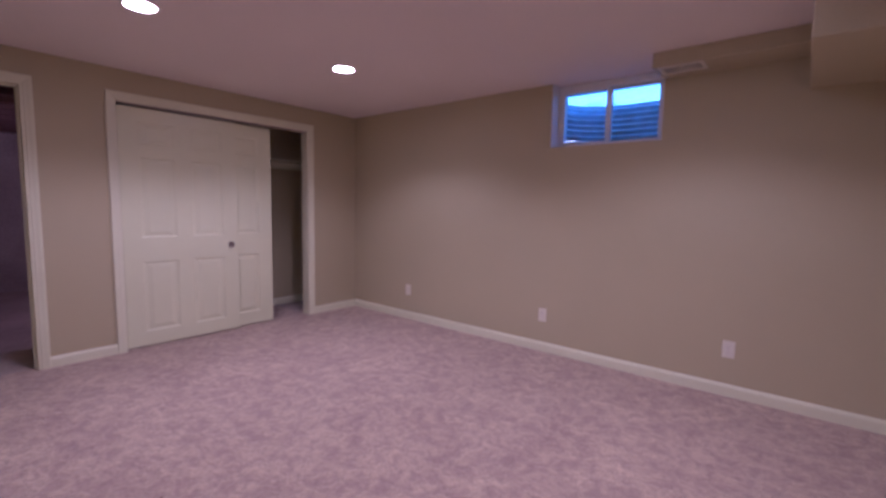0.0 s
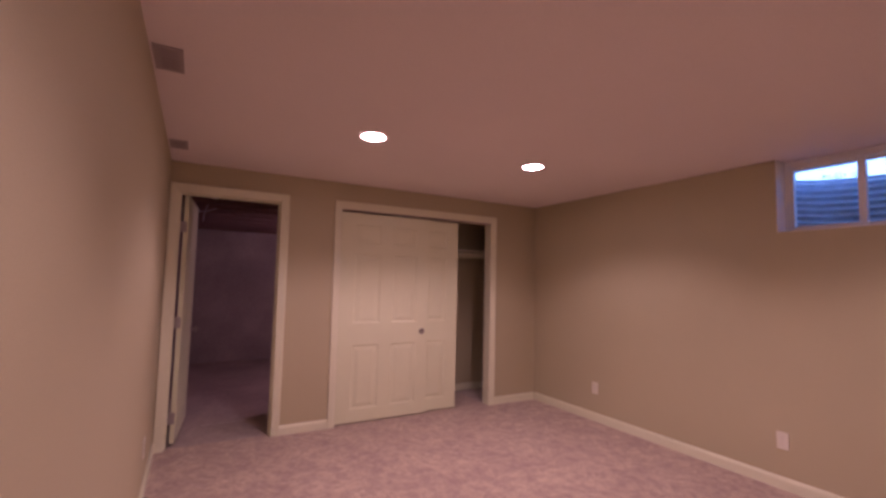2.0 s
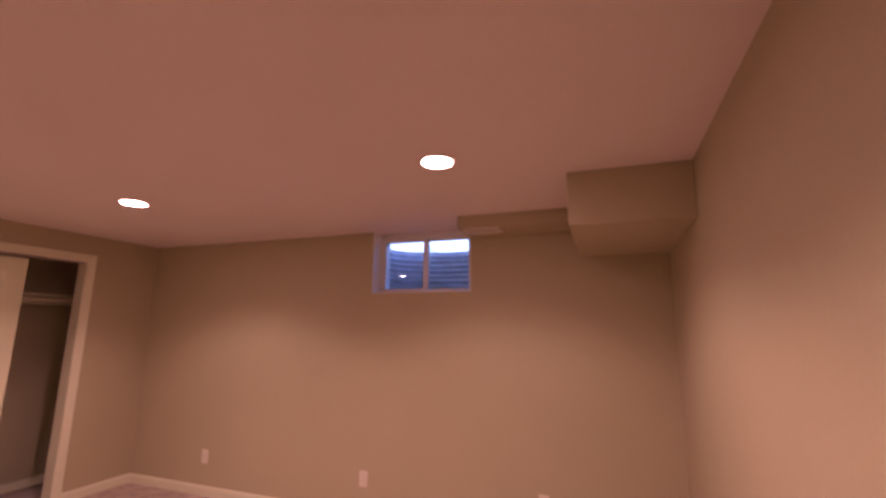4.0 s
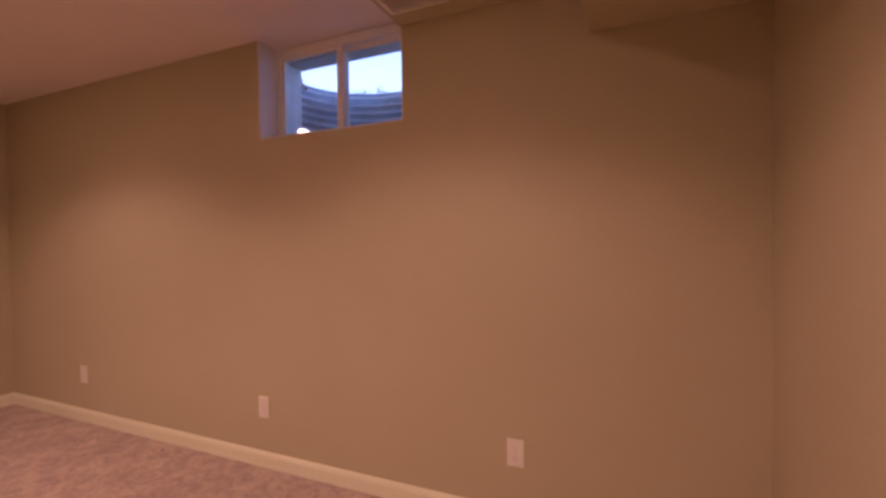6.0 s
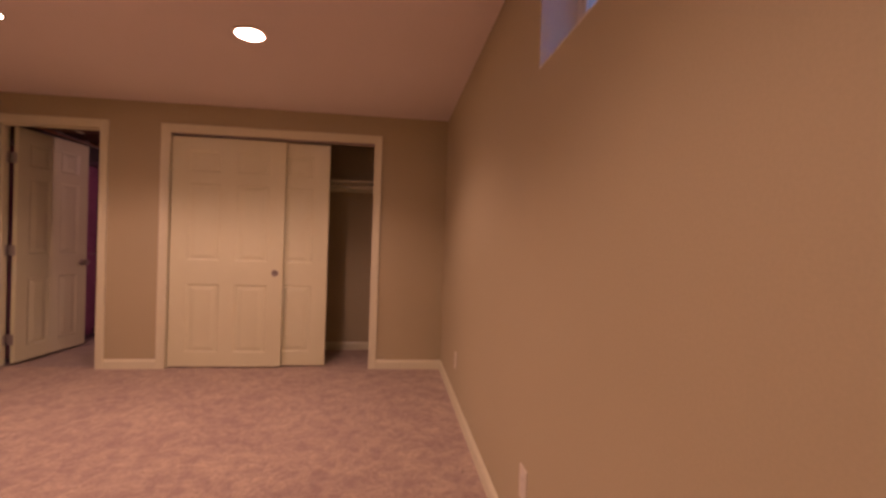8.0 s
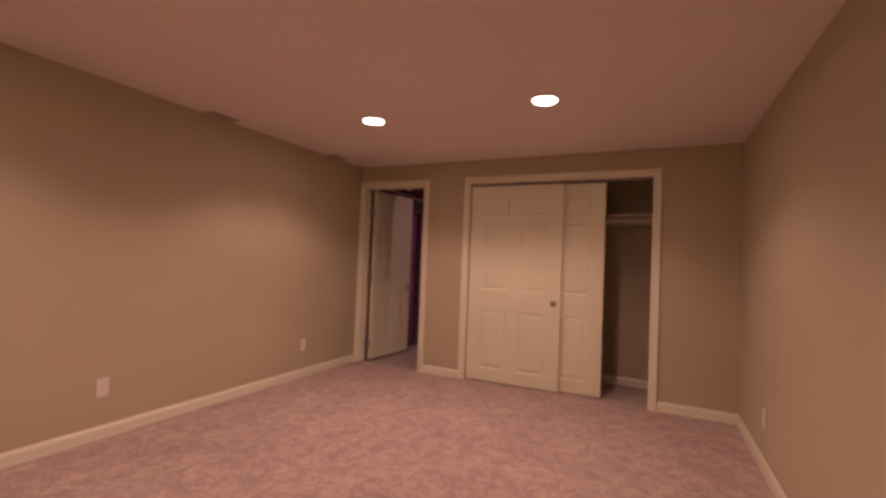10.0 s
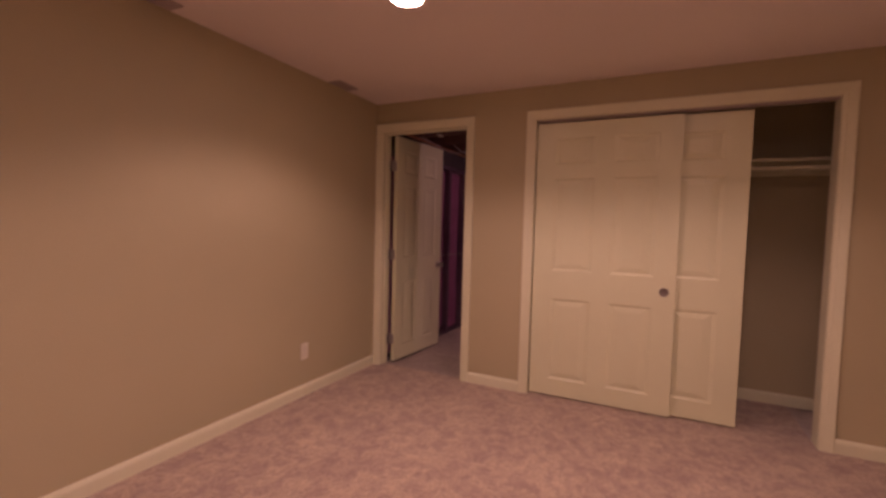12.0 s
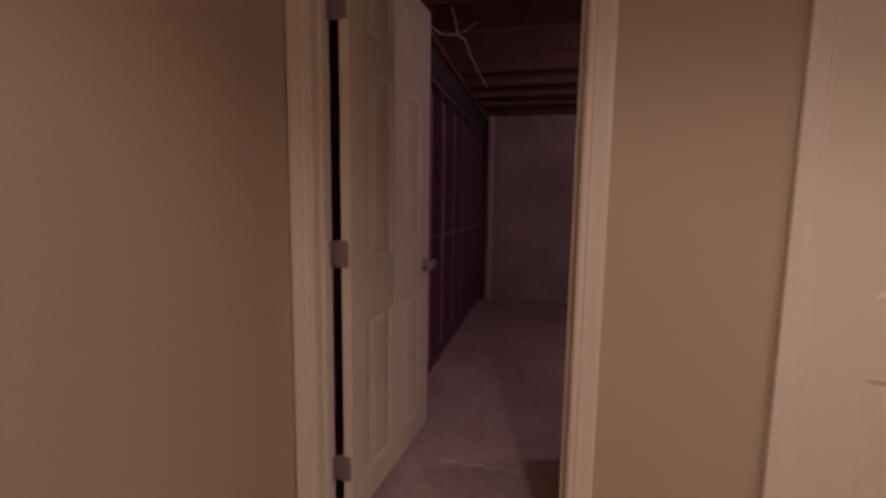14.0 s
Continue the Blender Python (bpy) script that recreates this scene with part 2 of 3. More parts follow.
J = 0.018   # jamb board
def slab(outline, axis, lo, hi):
    """An upright wall from its outline of (along, up) corners, thick from lo to hi; axis 0 runs along y, axis 1 along x."""
    bm = bmesh.new()
    sides = [[bm.verts.new((d, u, z) if axis == 0 else (u, d, z)) for u, z in outline] for d in (lo, hi)]
    bm.faces.new(sides[0])
    bm.faces.new(sides[1][::-1])
    for k in range(len(outline)):
        bm.faces.new((sides[0][k - 1], sides[1][k - 1], sides[1][k], sides[0][k]))
    bm.normal_update()
    bmesh.ops.triangulate(bm, faces=bm.faces[:], ngon_method="EAR_CLIP")
    return bm


top = HEAD + J
structure("wall_closet", slab([(-WY - 0.10, 0), (DOOR[0] - J, 0), (DOOR[0] - J, top), (DOOR[1] + J, top), (DOOR[1] + J, 0), (CLO[0] - J, 0), (CLO[0] - J, top),
                               (CLO[1] + J, top), (CLO[1] + J, 0), (0, 0), (0, H), (-WY - 0.10, H)], 0, -WT, 0), WALL, "beige painted wall with door and closet openings", "wall")
structure("wall_window", slab([(-0.80, 0), (LX + 0.12, 0), (LX + 0.12, H), (WIN[1], H), (WIN[1], SILL), (WIN[0], SILL), (WIN[0], H), (-0.80, H)], 1, 0, 0.21),
          WALL, "beige painted wall with a high basement window", "wall")
structure("wall_foundation", boxes(
    (-0.80, WIN[0] - 0.02, 0.21, 0.36, -0.1, 2.6), (WIN[0] - 0.02, WIN[1] + 0.02, 0.21, 0.36, -0.1, SILL - 0.03),
    (WIN[0] - 0.02, WIN[1] + 0.02, 0.24, 0.36, 2.250, 2.6), (WIN[1] + 0.02, LX + 0.12, 0.21, 0.36, -0.1, 2.6)),
    EXTCONC, "pale concrete foundation wall around the window", "wall")
# Unseen wall, added so that direct sun stays out of the window well.
structure("wall_sun_block", box(-6, LX + 3, 0.20, 0.34, 2.64, 5.6), SUN_BLOCK, "unseen pale wall added to keep the sun off the window well", "wall")
structure("wall_left", box(0, LX, -WY - 0.10, -WY, 0, H), WALL, "plain beige painted bedroom wall", "wall")
structure("wall_end", box(LX, LX + 0.12, -WY - 0.10, 0, 0, H), WALL, "plain beige painted end wall", "wall")
structure("ceiling", boxes((0, LX + 0.12, -WY - 0.10, 0.21, H, H + 0.05), (-0.72, 0, -2.62, 0.0, H, H + 0.05)), CEIL, "matt off-white painted drywall ceiling", "ceiling")
structure("closet_wall", boxes((-0.86, -0.72, -2.62, 0, 0, H), (-0.72, -WT, -2.62, -2.51, 0, H)), WALL, "beige painted inside wall of the closet", "wall")
structure("soffit", box(3.41, 4.23, -0.30, 0, 2.19, H, 0.003), WALL, "shallow painted drywall soffit along the ceiling", "soffit")
structure("bulkhead", box(4.23, LX, -0.985, 0, 2.0, H, 0.004), WALL, "boxed drywall bulkhead in the ceiling corner", "bulkhead")


def carpet_mesh():
    bm = bmesh.new()
    for x0, x1, y0, y1, nx, ny in ((0, LX, -WY, 0, 160, 128), (-0.055, 0, DOOR[0], DOOR[1], 3, 26), (-0.72, 0, CLO[0], CLO[1], 24, 58)):
        grid = [[bm.verts.new((x0 + (x1 - x0) * i / nx, y0 + (y1 - y0) * j / ny, 0)) for j in range(ny + 1)] for i in range(nx + 1)]
        for i in range(nx):
            for j in range(ny):
                bm.faces.new((grid[i][j], grid[i + 1][j], grid[i + 1][j + 1], grid[i][j + 1]))
    for v in bm.verts:
        v.co.z = 0.0022 * noise.noise(v.co * 9) + 0.0016 * noise.noise(v.co * 26)
    return bm


smooth(structure("carpet", carpet_mesh(), CARPET, "mottled mauve-beige cut pile carpet", "carpet"), 60)
structure("floor_utility", box(-4.2, LX + 0.1, -4.2, 0.3, -0.13, -0.012), SLAB, "bare grey concrete slab floor", "floor")

BASE_H, BASE_T = 0.083, 0.013
BASE = [(0, 0), (BASE_T, 0), (BASE_T, BASE_H - 0.022), (BASE_T - 0.003, BASE_H - 0.012), (0.006, BASE_H - 0.004), (0.004, BASE_H), (0, BASE_H)]


def baseboard(p, q, out, label="white painted baseboard along the wall"):
    bm = bmesh.new()
    ends = [[bm.verts.new(Vector(e) + Vector(out) * u + Vector((0, 0, v))) for u, v in BASE] for e in (p, q)]
    for k in range(len(BASE)):
        bm.faces.new((ends[0][k], ends[0][k - 1], ends[1][k - 1], ends[1][k]))
    bm.faces.new(ends[0])
    bm.faces.new(ends[1][::-1])
    structure("baseboard", bm, TRIM, label, "baseboard")


baseboard((BASE_T, 0, 0), (LX - BASE_T, 0, 0), (0, -1, 0))
baseboard((BASE_T, -WY, 0), (LX - BASE_T, -WY, 0), (0, 1, 0))
baseboard((LX, -WY, 0), (LX, 0, 0), (-1, 0, 0))
baseboard((0, CLO[1] + CASE, 0), (0, 0, 0), (1, 0, 0))
baseboard((0, DOOR[1] + CASE, 0), (0, CLO[0] - CASE, 0), (1, 0, 0))
baseboard((-0.72, -2.51, 0), (-0.72, 0, 0), (1, 0, 0), "white painted baseboard inside the closet")


def opening_trim(name, y0, y1, label):
    """Jamb boards and mitred casing round an opening in the closet wall."""
    t = empty(name, pose(0, y0, 0), label, "door frame", kind="structure")
    back = Matrix.Translation((0, -y0, 0))
    for nm, bm in (("casing", casing_leg(y0 - 0.004, 0, HEAD + 0.004, -1)), ("casing", casing_leg(y1 + 0.004, 0, HEAD + 0.004, 1)),
                   ("casing", casing_head(y0 - 0.004, y1 + 0.004, HEAD + 0.004)),
                   ("jamb", box(-WT - 0.002, 0.002, y0 - J, y0, 0, HEAD, 0.001)), ("jamb", box(-WT - 0.002, 0.002, y1, y1 + J, 0, HEAD, 0.001)),
                   ("jamb", box(-WT - 0.002, 0.002, y0 - J, y1 + J, HEAD, HEAD + J, 0.001))):
        bm.transform(back)
        smooth(part(nm, bm, TRIM, t), 30)
    return t


frame_door = opening_trim("door_frame", DOOR[0], DOOR[1], "white painted door casing and jamb")
for row in ((-0.075, -0.040, 0, 0.012, 0, HEAD - 0.012), (-0.075, -0.040, DOOR[1] - DOOR[0] - 0.012, DOOR[1] - DOOR[0], 0, HEAD - 0.012), (-0.075, -0.040, 0, DOOR[1] - DOOR[0], HEAD - 0.012, HEAD)):
    part("door_stop", box(*row, 0.002), TRIM, frame_door)
frame_closet = opening_trim("closet_frame", CLO[0], CLO[1], "white painted casing round the sliding closet doors")
part("track", boxes((-0.100, -0.020, 0.002, CLO[1] - CLO[0] - 0.002, HEAD - 0.006, HEAD), (-0.024, -0.020, 0.002, CLO[1] - CLO[0] - 0.002, HEAD - 0.010, HEAD - 0.006), (-0.062, -0.058, 0.002, CLO[1] - CLO[0] - 0.002, HEAD - 0.010, HEAD - 0.006)), GRILLE, frame_closet, "steel sliding door track")


# ---- doors ----
def leaf(w, h, t):
    """A moulded six-panel slab from y 0..w, z 0..h, x -t..0, with its panels sunk into both faces: returns slab and one panel each."""
    mid = 0.118 if w > 0.9 else 0.10
    st = 0.132 if w > 0.9 else 0.112
    pw = (w - 2 * st - mid) / 2
    ys = [(st, st + pw), (st + pw + mid, w - st)]
    zs = [(0.124, 0.722), (0.930, 1.60), (1.70, h - 0.11)]
    d = 0.0085
    bm = boxes((-t + d, -d, 0, w, 0, h))
    cut_y = [0] + [v for p in ys for v in p] + [w]
    cut_z = [0] + [v for p in zs for v in p] + [h]
    for x0, x1 in ((-d, 0), (-t, -t + d)):
        for i in (0, 2, 4):
            box(x0, x1, cut_y[i], cut_y[i + 1], 0, h, bm=bm)
        for i in (1, 3):
            for k in (0, 2, 4, 6):
                box(x0, x1, cut_y[i], cut_y[i + 1], cut_z[k], cut_z[k + 1], bm=bm)
    panels = []
    for y0, y1 in ys:
        for z0, z1 in zs:
            pm = bmesh.new()
            for sgn, face in ((1, -d), (-1, -t + d)):
                rings = []
                # (across, up and down, relief): a steep lip, a narrow groove and a broad sloping field
                for side, rise, up in ((0.0, 0.0, d - 0.0004), (0.024, 0.013, 0.0012), (0.028, 0.016, 0.0006), (0.072, 0.048, d - 0.0006), (0.076, 0.052, d - 0.0004)):
                    x = face + sgn * up
                    rings.append([pm.verts.new((x, yy, zz)) for yy, zz in ((y0 + side, z0 + rise), (y1 - side, z0 + rise), (y1 - side, z1 - rise), (y0 + side, z1 - rise))])
                for a, b in zip(rings, rings[1:]):
                    for k in range(4):
                        pm.faces.new((a[k - 1], a[k], b[k], b[k - 1]))
                pm.faces.new(rings[-1])
            panels.append(pm)
    return bm, panels


def panel_door(name, w, h, t, m, label, category, kind=""):
    d = empty(name, m, label, category, kind=kind)
    slab, panels = leaf(w, h, t)
    part("slab", slab, DOORP, d)
    for pm in panels:
        part("panel", pm, DOORP, d)
    return d


SW = 0.947
front = panel_door("closet_door", SW, 1.997, 0.034, pose(-0.022, CLO[0] + 0.008, 0.014), "white six-panel sliding closet door, closed, in front", "door")
rear = panel_door("closet_door", SW, 1.997, 0.034, pose(-0.064, -1.06 - SW, 0.014), "white six-panel sliding closet door pushed part open", "door")
for d, yy in ((front, SW - 0.068), (rear, 0.068)):
    pull = lathe([(0.029, 0.0), (0.029, 0.003), (0.025, 0.004), (0.022, 0.0015), (0.004, 0.0008)])
    pull.transform(pose(0.0005, yy, 0.832, 0, 90, 0))
    smooth(part("finger_pull", pull, PULL, d, "round aged nickel finger pull"))

LEAF_W = DOOR[1] - DOOR[0] - 0.006
OPEN = 84.8
hinge_at = (-WT - 0.004, DOOR[0] + 0.004)
swing = panel_door("utility_door", LEAF_W, 2.018, 0.035, pose(hinge_at[0], hinge_at[1], 0.014, 0, 0, OPEN), "white six-panel hinged door standing wide open", "door")
# the leaf hangs with its room face along local x = 0 side, shifted so that the pin is the corner
for o in swing.children:
    o.data.transform(Matrix.Translation((0.035 + 0.026, 0.006, 0)))
for z in (0.20, 0.965, 1.755):
    hb = box(-0.004, 0.054, 0.002, 0.0052, z - 0.046, z + 0.046)
    bmesh.ops.bevel(hb, geom=[e for e in hb.edges if abs(e.verts[0].co.y - e.verts[1].co.y) > 0.001], offset=0.012, segments=4, affect="EDGES", profile=0.5)
    cyl(0.0065, 0.092, 12, m=pose(0.022, 0.0075, z), bm=hb)
    hb2 = part("hinge", hb, HINGE, swing, "brushed steel butt hinge")
    smooth(hb2)
    jl = box(hinge_at[0] + 0.004, hinge_at[0] + 0.040, DOOR[0] + 0.0005, DOOR[0] + 0.003, z - 0.031, z + 0.059, 0.0008)
    jl.transform(Matrix.Translation((0, -DOOR[0], 0)))
    part("hinge_leaf", jl, HINGE, frame_door, "brushed steel hinge leaf screwed to the jamb")
for side in (1, -1):
    kn = lathe([(0.032, 0), (0.032, 0.004), (0.028, 0.008), (0.012, 0.010), (0.011, 0.028), (0.020, 0.034), (0.027, 0.042), (0.028, 0.052), (0.022, 0.060), (0.008, 0.063)])
    kn.transform(pose(0.061 if side > 0 else 0.026, LEAF_W - 0.058, 0.835, 0, 90 * side, 0))
    smooth(part("door_knob", kn, NICKEL, swing, "satin nickel door knob"))
part("latch_plate", box(0.031, 0.056, LEAF_W + 0.0062, LEAF_W + 0.0075, 0.807, 0.863, 0.0005), NICKEL, swing)


# ---- window ----
def window():
    w = empty("window_1", pose(WIN[0], 0.13, SILL), "white vinyl two-pane sliding basement window", "window", kind="structure")
    ww, hh = WIN[1] - WIN[0], H - 0.002 - SILL
    fr = boxes((0, ww, 0, 0.075, 0, 0.026), (0, ww, 0, 0.075, hh - 0.046, hh), (0, 0.030, 0, 0.075, 0.026, hh - 0.046), (ww - 0.052, ww, 0, 0.075, 0.026, hh - 0.046), bevel=0.003)
    part("window_frame", fr, VINYL, w)
    for x0, x1, y0, left, right in ((0.030, ww / 2 + 0.012, 0.006, 0.020, 0.040), (ww / 2 - 0.030, ww - 0.052, 0.046, 0.036, 0.022)):
        s = 0.020
        zb, zt = 0.026, hh - 0.046
        sash = boxes((x0, x1, y0, y0 + 0.026, zb, zb + s), (x0, x1, y0, y0 + 0.026, zt - s, zt),
                     (x0, x0 + left, y0, y0 + 0.026, zb + s, zt - s), (x1 - right, x1, y0, y0 + 0.026, zb + s, zt - s), bevel=0.002)
        so = part("sash", sash, VINYL, w)
        pane = part("pane", box(x0 + left - 0.004, x1 - right + 0.004, y0 + 0.011, y0 + 0.015, zb + s - 0.004, zt - s + 0.004), glass, so, "clear window glass")
        pane.visible_shadow = False
    part("window_sill", box(0.0, ww, -0.131, 0.0, 0.0005, 0.006, 0.002), VINYL, w, "white painted window sill")
    for x0 in (0.0, ww - 0.004):
        part("reveal_lining", box(x0, x0 + 0.004, -0.129, 0.0, 0.006, H - SILL - 0.0005), VINYL, w, "white painted side of the window recess")
    return w


window()


def window_well():
    """Half-round corrugated steel well against the foundation."""
    t = empty("window_well", pose(2.98, 0.36, 1.55), "corrugated galvanised steel window well outside the glass", "window well")
    bm = bmesh.new()
    n, rows, hgt = 40, 130, 0.70
    grid = []
    for k in range(rows + 1):
        z = hgt * k / rows
        wave = 0.016 * math.sin(2 * math.pi * z / 0.052)
        ring = []
        for i in range(n + 1):
            a = math.pi * i / n
            rx, ry = 0.60 + wave, 0.58 + wave
            ring.append(bm.verts.new((rx * math.copysign(abs(math.cos(a)) ** 0.8, math.cos(a)), ry * math.sin(a) ** 0.8 if 0 < i < n else 0, z)))
        grid.append(ring)
    for a, b in zip(grid, grid[1:]):
        for i in range(n):
            bm.faces.new((a[i], a[i + 1], b[i + 1], b[i]))
    bmesh.ops.solidify(bm, geom=bm.faces[:], thickness=0.0025)
    smooth(part("shell", bm, ZINC, t), 60)
    rim = bmesh.new()
    prev = None
    for i in range(n + 1):
        a = math.pi * i / n
        c = Vector((0.605 * math.copysign(abs(math.cos(a)) ** 0.8, math.cos(a)), 0.585 * math.sin(a) ** 0.8 if 0 < i < n else 0, hgt))
        ring = [rim.verts.new(c + Vector((0.008 * math.cos(q) * math.cos(a), 0.008 * math.cos(q) * math.sin(a), 0.008 * math.sin(q)))) for q in (0, 1.57, 3.14, 4.71)]
        if prev:
            for k in range(4):
                rim.faces.new((prev[k - 1], prev[k], ring[k], ring[k - 1]))
        prev = ring
    smooth(part("rim", rim, ZINC, t, "rolled steel rim"))
    for x in (-0.60, 0.60):
        part("flange", box(x - 0.05, x + 0.05, 0.001, 0.005, 0, hgt, 0.001), ZINC, t)
    return t


window_well()
structure("well_bottom", box(2.36, 3.60, 0.36, 0.98, 1.45, 1.56), GRAVEL, "gravel at the bottom of the window well", "gravel")


def ground_sheet():
    """The lawn at grade, one sheet with a bay left for the well."""
    bm = bmesh.new()
    X0, X1 = 2.36, 3.60
    z = 2.22
    far = 400
    quads = [(-far, X0, 0.36, far), (X1, far, 0.36, far), (X0, X1, 0.96, far), (-far, far, -far, -WY - 14)]
    for a, b, c, d in quads:
        bm.faces.new([bm.verts.new((x, y, z)) for x, y in ((a, c), (b, c), (b, d), (a, d))])
    return bm


structure("ground", ground_sheet(), GRASS, "mown green lawn at grade", "lawn")

def leaf_cloud(rng, count, centre, radius, size, stretch=1.0):
    bm = bmesh.new()
    for _ in range(count):
        d = Vector((rng.gauss(0, 1), rng.gauss(0, 1), rng.gauss(0, 1))).normalized()
        c = Vector(centre) + Vector((d.x * radius, d.y * radius, d.z * radius * stretch)) * (0.45 + 0.55 * rng.random()) * (0.8 + 0.3 * noise.noise(d * 2.3))
        m = Matrix.Translation(c) @ Euler((rng.uniform(0, 6.3), rng.uniform(0, 6.3), rng.uniform(0, 6.3))).to_matrix().to_4x4()
        k = size * rng.uniform(0.6, 1.3)
        bm.faces.new([bm.verts.new(m @ Vector(p)) for p in ((-k, 0, 0), (-0.2 * k, 0.42 * k, 0.1 * k), (k, 0, 0), (-0.2 * k, -0.42 * k, 0.1 * k))])
    return bm


def weed_tuft(rng, x, y, z, k):
    """A low weed at the edge of the well: thin stems with small leaves."""
    t = empty("weed", pose(x, y, z), "small green weed growing at the well's edge", "weed", "weeds round the window well")
    stems = bmesh.new()
    for _ in range(5):
        a, tall = rng.uniform(0, 2 * math.pi), k * rng.uniform(0.04, 0.075)
        tip = Vector((0.035 * math.cos(a), 0.035 * math.sin(a), tall))
        cyl(0.0014, tip.length, 5, 0.0006, Matrix.Translation(tip / 2) @ tip.to_track_quat("Z", "Y").to_matrix().to_4x4(), stems)
    part("stems", stems, LEAF, t)
    part("leaves", leaf_cloud(rng, 30, (0, 0, 0.045 * k), 0.048 * k, 0.012, 0.75), LEAF, t)


rng = random.Random(11)
for k in range(7):
    weed_tuft(rng, 2.50 + 0.10 * k + rng.uniform(-0.03, 0.03), 0.985 + rng.uniform(0, 0.05), 2.22, 1.7 if k < 3 else 0.75)


def well_cover():
    """A clear plastic bubble over the well, ribbed, with a flat lip on the rim."""
    t = empty("well_cover", pose(2.98, 0.364, 2.262), "clear weathered plastic bubble cover over the window well", "well cover")
    bm = bmesh.new()
    n, rows = 32, 12
    grid = []
    for j in range(rows + 1):
        r = max(j / rows, 0.02)
        ring = []
        for i in range(n + 1):
            a = math.pi * i / n
            rib = 0.012 * (1 - r) * math.cos(6 * a)
            ring.append(bm.verts.new((0.63 * r * math.cos(a), 0.61 * r * math.sin(a), 0.24 * math.sqrt(max(1 - r * r, 0)) + rib)))
        grid.append(ring)
    for p, q in zip(grid, grid[1:]):
        for i in range(n):
            bm.faces.new((p[i], p[i + 1], q[i + 1], q[i]))
    smooth(part("bubble", bm, CLEAR, t), 60)
    lip = bmesh.new()
    pts = [[lip.verts.new(((0.63 + e) * math.cos(math.pi * i / n), (0.61 + e) * math.sin(math.pi * i / n), 0)) for i in range(n + 1)] for e in (0, 0.03)]
    for i in range(n):
        lip.faces.new((pts[0][i], pts[0][i + 1], pts[1][i + 1], pts[1][i]))
    bmesh.ops.solidify(lip, geom=lip.faces[:], thickness=0.003)
    part("lip", lip, CLEAR, t)


well_cover()
tagged(part("dead_leaves", leaf_cloud(random.Random(3), 26, (2.47, 0.425, 2.20), 0.055, 0.024), mat("dry_leaf", (0.30, 0.13, 0.07), 0.8, tint=0.2, coarse=9, bump=0.0)), "dry brown leaves caught in the window well corner", "leaves", kind="stuff")

# ---- fixtures ----
def downlight():
    t = empty("recessed_light", pose(LAMPS[0][0], LAMPS[0][1], H), "white round recessed ceiling light, switched on", "ceiling light", "recessed ceiling lights")
    ring = lathe([(0.092, -0.0005), (0.092, -0.004), (0.088, -0.007), (0.078, -0.008), (0.074, -0.006), (0.074, -0.0005)], 40)
    smooth(part("trim_ring", ring, PLATE, t))
    smooth(part("lens", lathe([(0.0735, -0.0035), (0.071, -0.0050), (0.058, -0.0075), (0.035, -0.0090), (0.004, -0.0095)], 36), GLOW, t, "glowing frosted lens"))
    return t


first = downlight()
for lx, ly in LAMPS[1:]:
    copy_thing(first, pose(lx, ly, H))


def outlet(m, label="white duplex outlet plate on the beige wall"):
    """Cover plate in the local x-z plane, facing -y."""
    t = empty("wall_outlet", m, label, "outlet", "outlets round the room")
    part("plate", box(-0.036, 0.036, -0.006, 0, -0.058, 0.058, 0.0025, segments=2), PLATE, t)
    for z in (-0.0195, 0.0195):
        face = box(-0.0165, 0.0165, -0.0075, -0.006, z - 0.014, z + 0.014, 0.001)
        fo = part("receptacle", face, PLATE, t)
        part("slots", boxes((-0.008, -0.006, -0.0079, -0.0074, z - 0.003, z + 0.006), (0.006, 0.008, -0.0079, -0.0074, z - 0.003, z + 0.005), (-0.002, 0.002, -0.0079, -0.0074, z - 0.010, z - 0.006)), SLOTGREY, fo)
    screw = cyl(0.003, 0.001, 10, m=pose(0, -0.0064, 0, 90))
    part("screw", screw, NICKEL, t)
    return t


first = outlet(pose(0.918, 0, 0.325))
for m in (pose(2.549, 0, 0.325), pose(3.932, 0, 0.325), pose(0.86, -WY, 0.325, 0, 0, 180), pose(2.641, -WY, 0.325, 0, 0, 180)):
    copy_thing(first, m)


def ceiling_vent(w, d, slats, material, label, m, back=SLOT):
    t = empty("ceiling_vent", m, label, "vent")
    f = 0.022
    part("frame", boxes((-w / 2, w / 2, -d / 2, -d / 2 + f, -0.006, 0), (-w / 2, w / 2, d / 2 - f, d / 2, -0.006, 0), (-w / 2, -w / 2 + f, -d / 2 + f, d / 2 - f, -0.006, 0), (w / 2 - f, w / 2, -d / 2 + f, d / 2 - f, -0.006, 0), bevel=0.0015), material, t)
    part("backing", box(-w / 2 + f, w / 2 - f, -d / 2 + f, d / 2 - f, -0.0015, -0.0005), back, t)
    for k in range(slats):
        y = -d / 2 + f + (d - 2 * f) * (k + 0.5) / slats
        sl = box(-w / 2 + f, w / 2 - f, -0.0045, 0.0045, -0.0006, 0.0006)
        sl.transform(pose(0, y, -0.0045, 28))
        part("slat", sl, material, t)
    part("divider", box(-0.003, 0.003, -d / 2 + f, d / 2 - f, -0.0085, -0.006), material, t)
    return t


ceiling_vent(0.24, 0.11, 6, GRILLE, "grey-brown slatted ceiling vent near the wall", pose(1.94, -3.735, H))
ceiling_vent(0.22, 0.11, 6, GRILLE, "small grey-brown slatted ceiling vent by the door", pose(0.54, -3.735, H))
ceiling_vent(0.27, 0.18, 12, PLATE, "white slatted vent under the soffit", pose(3.57, -0.20, 2.19), PLATE)

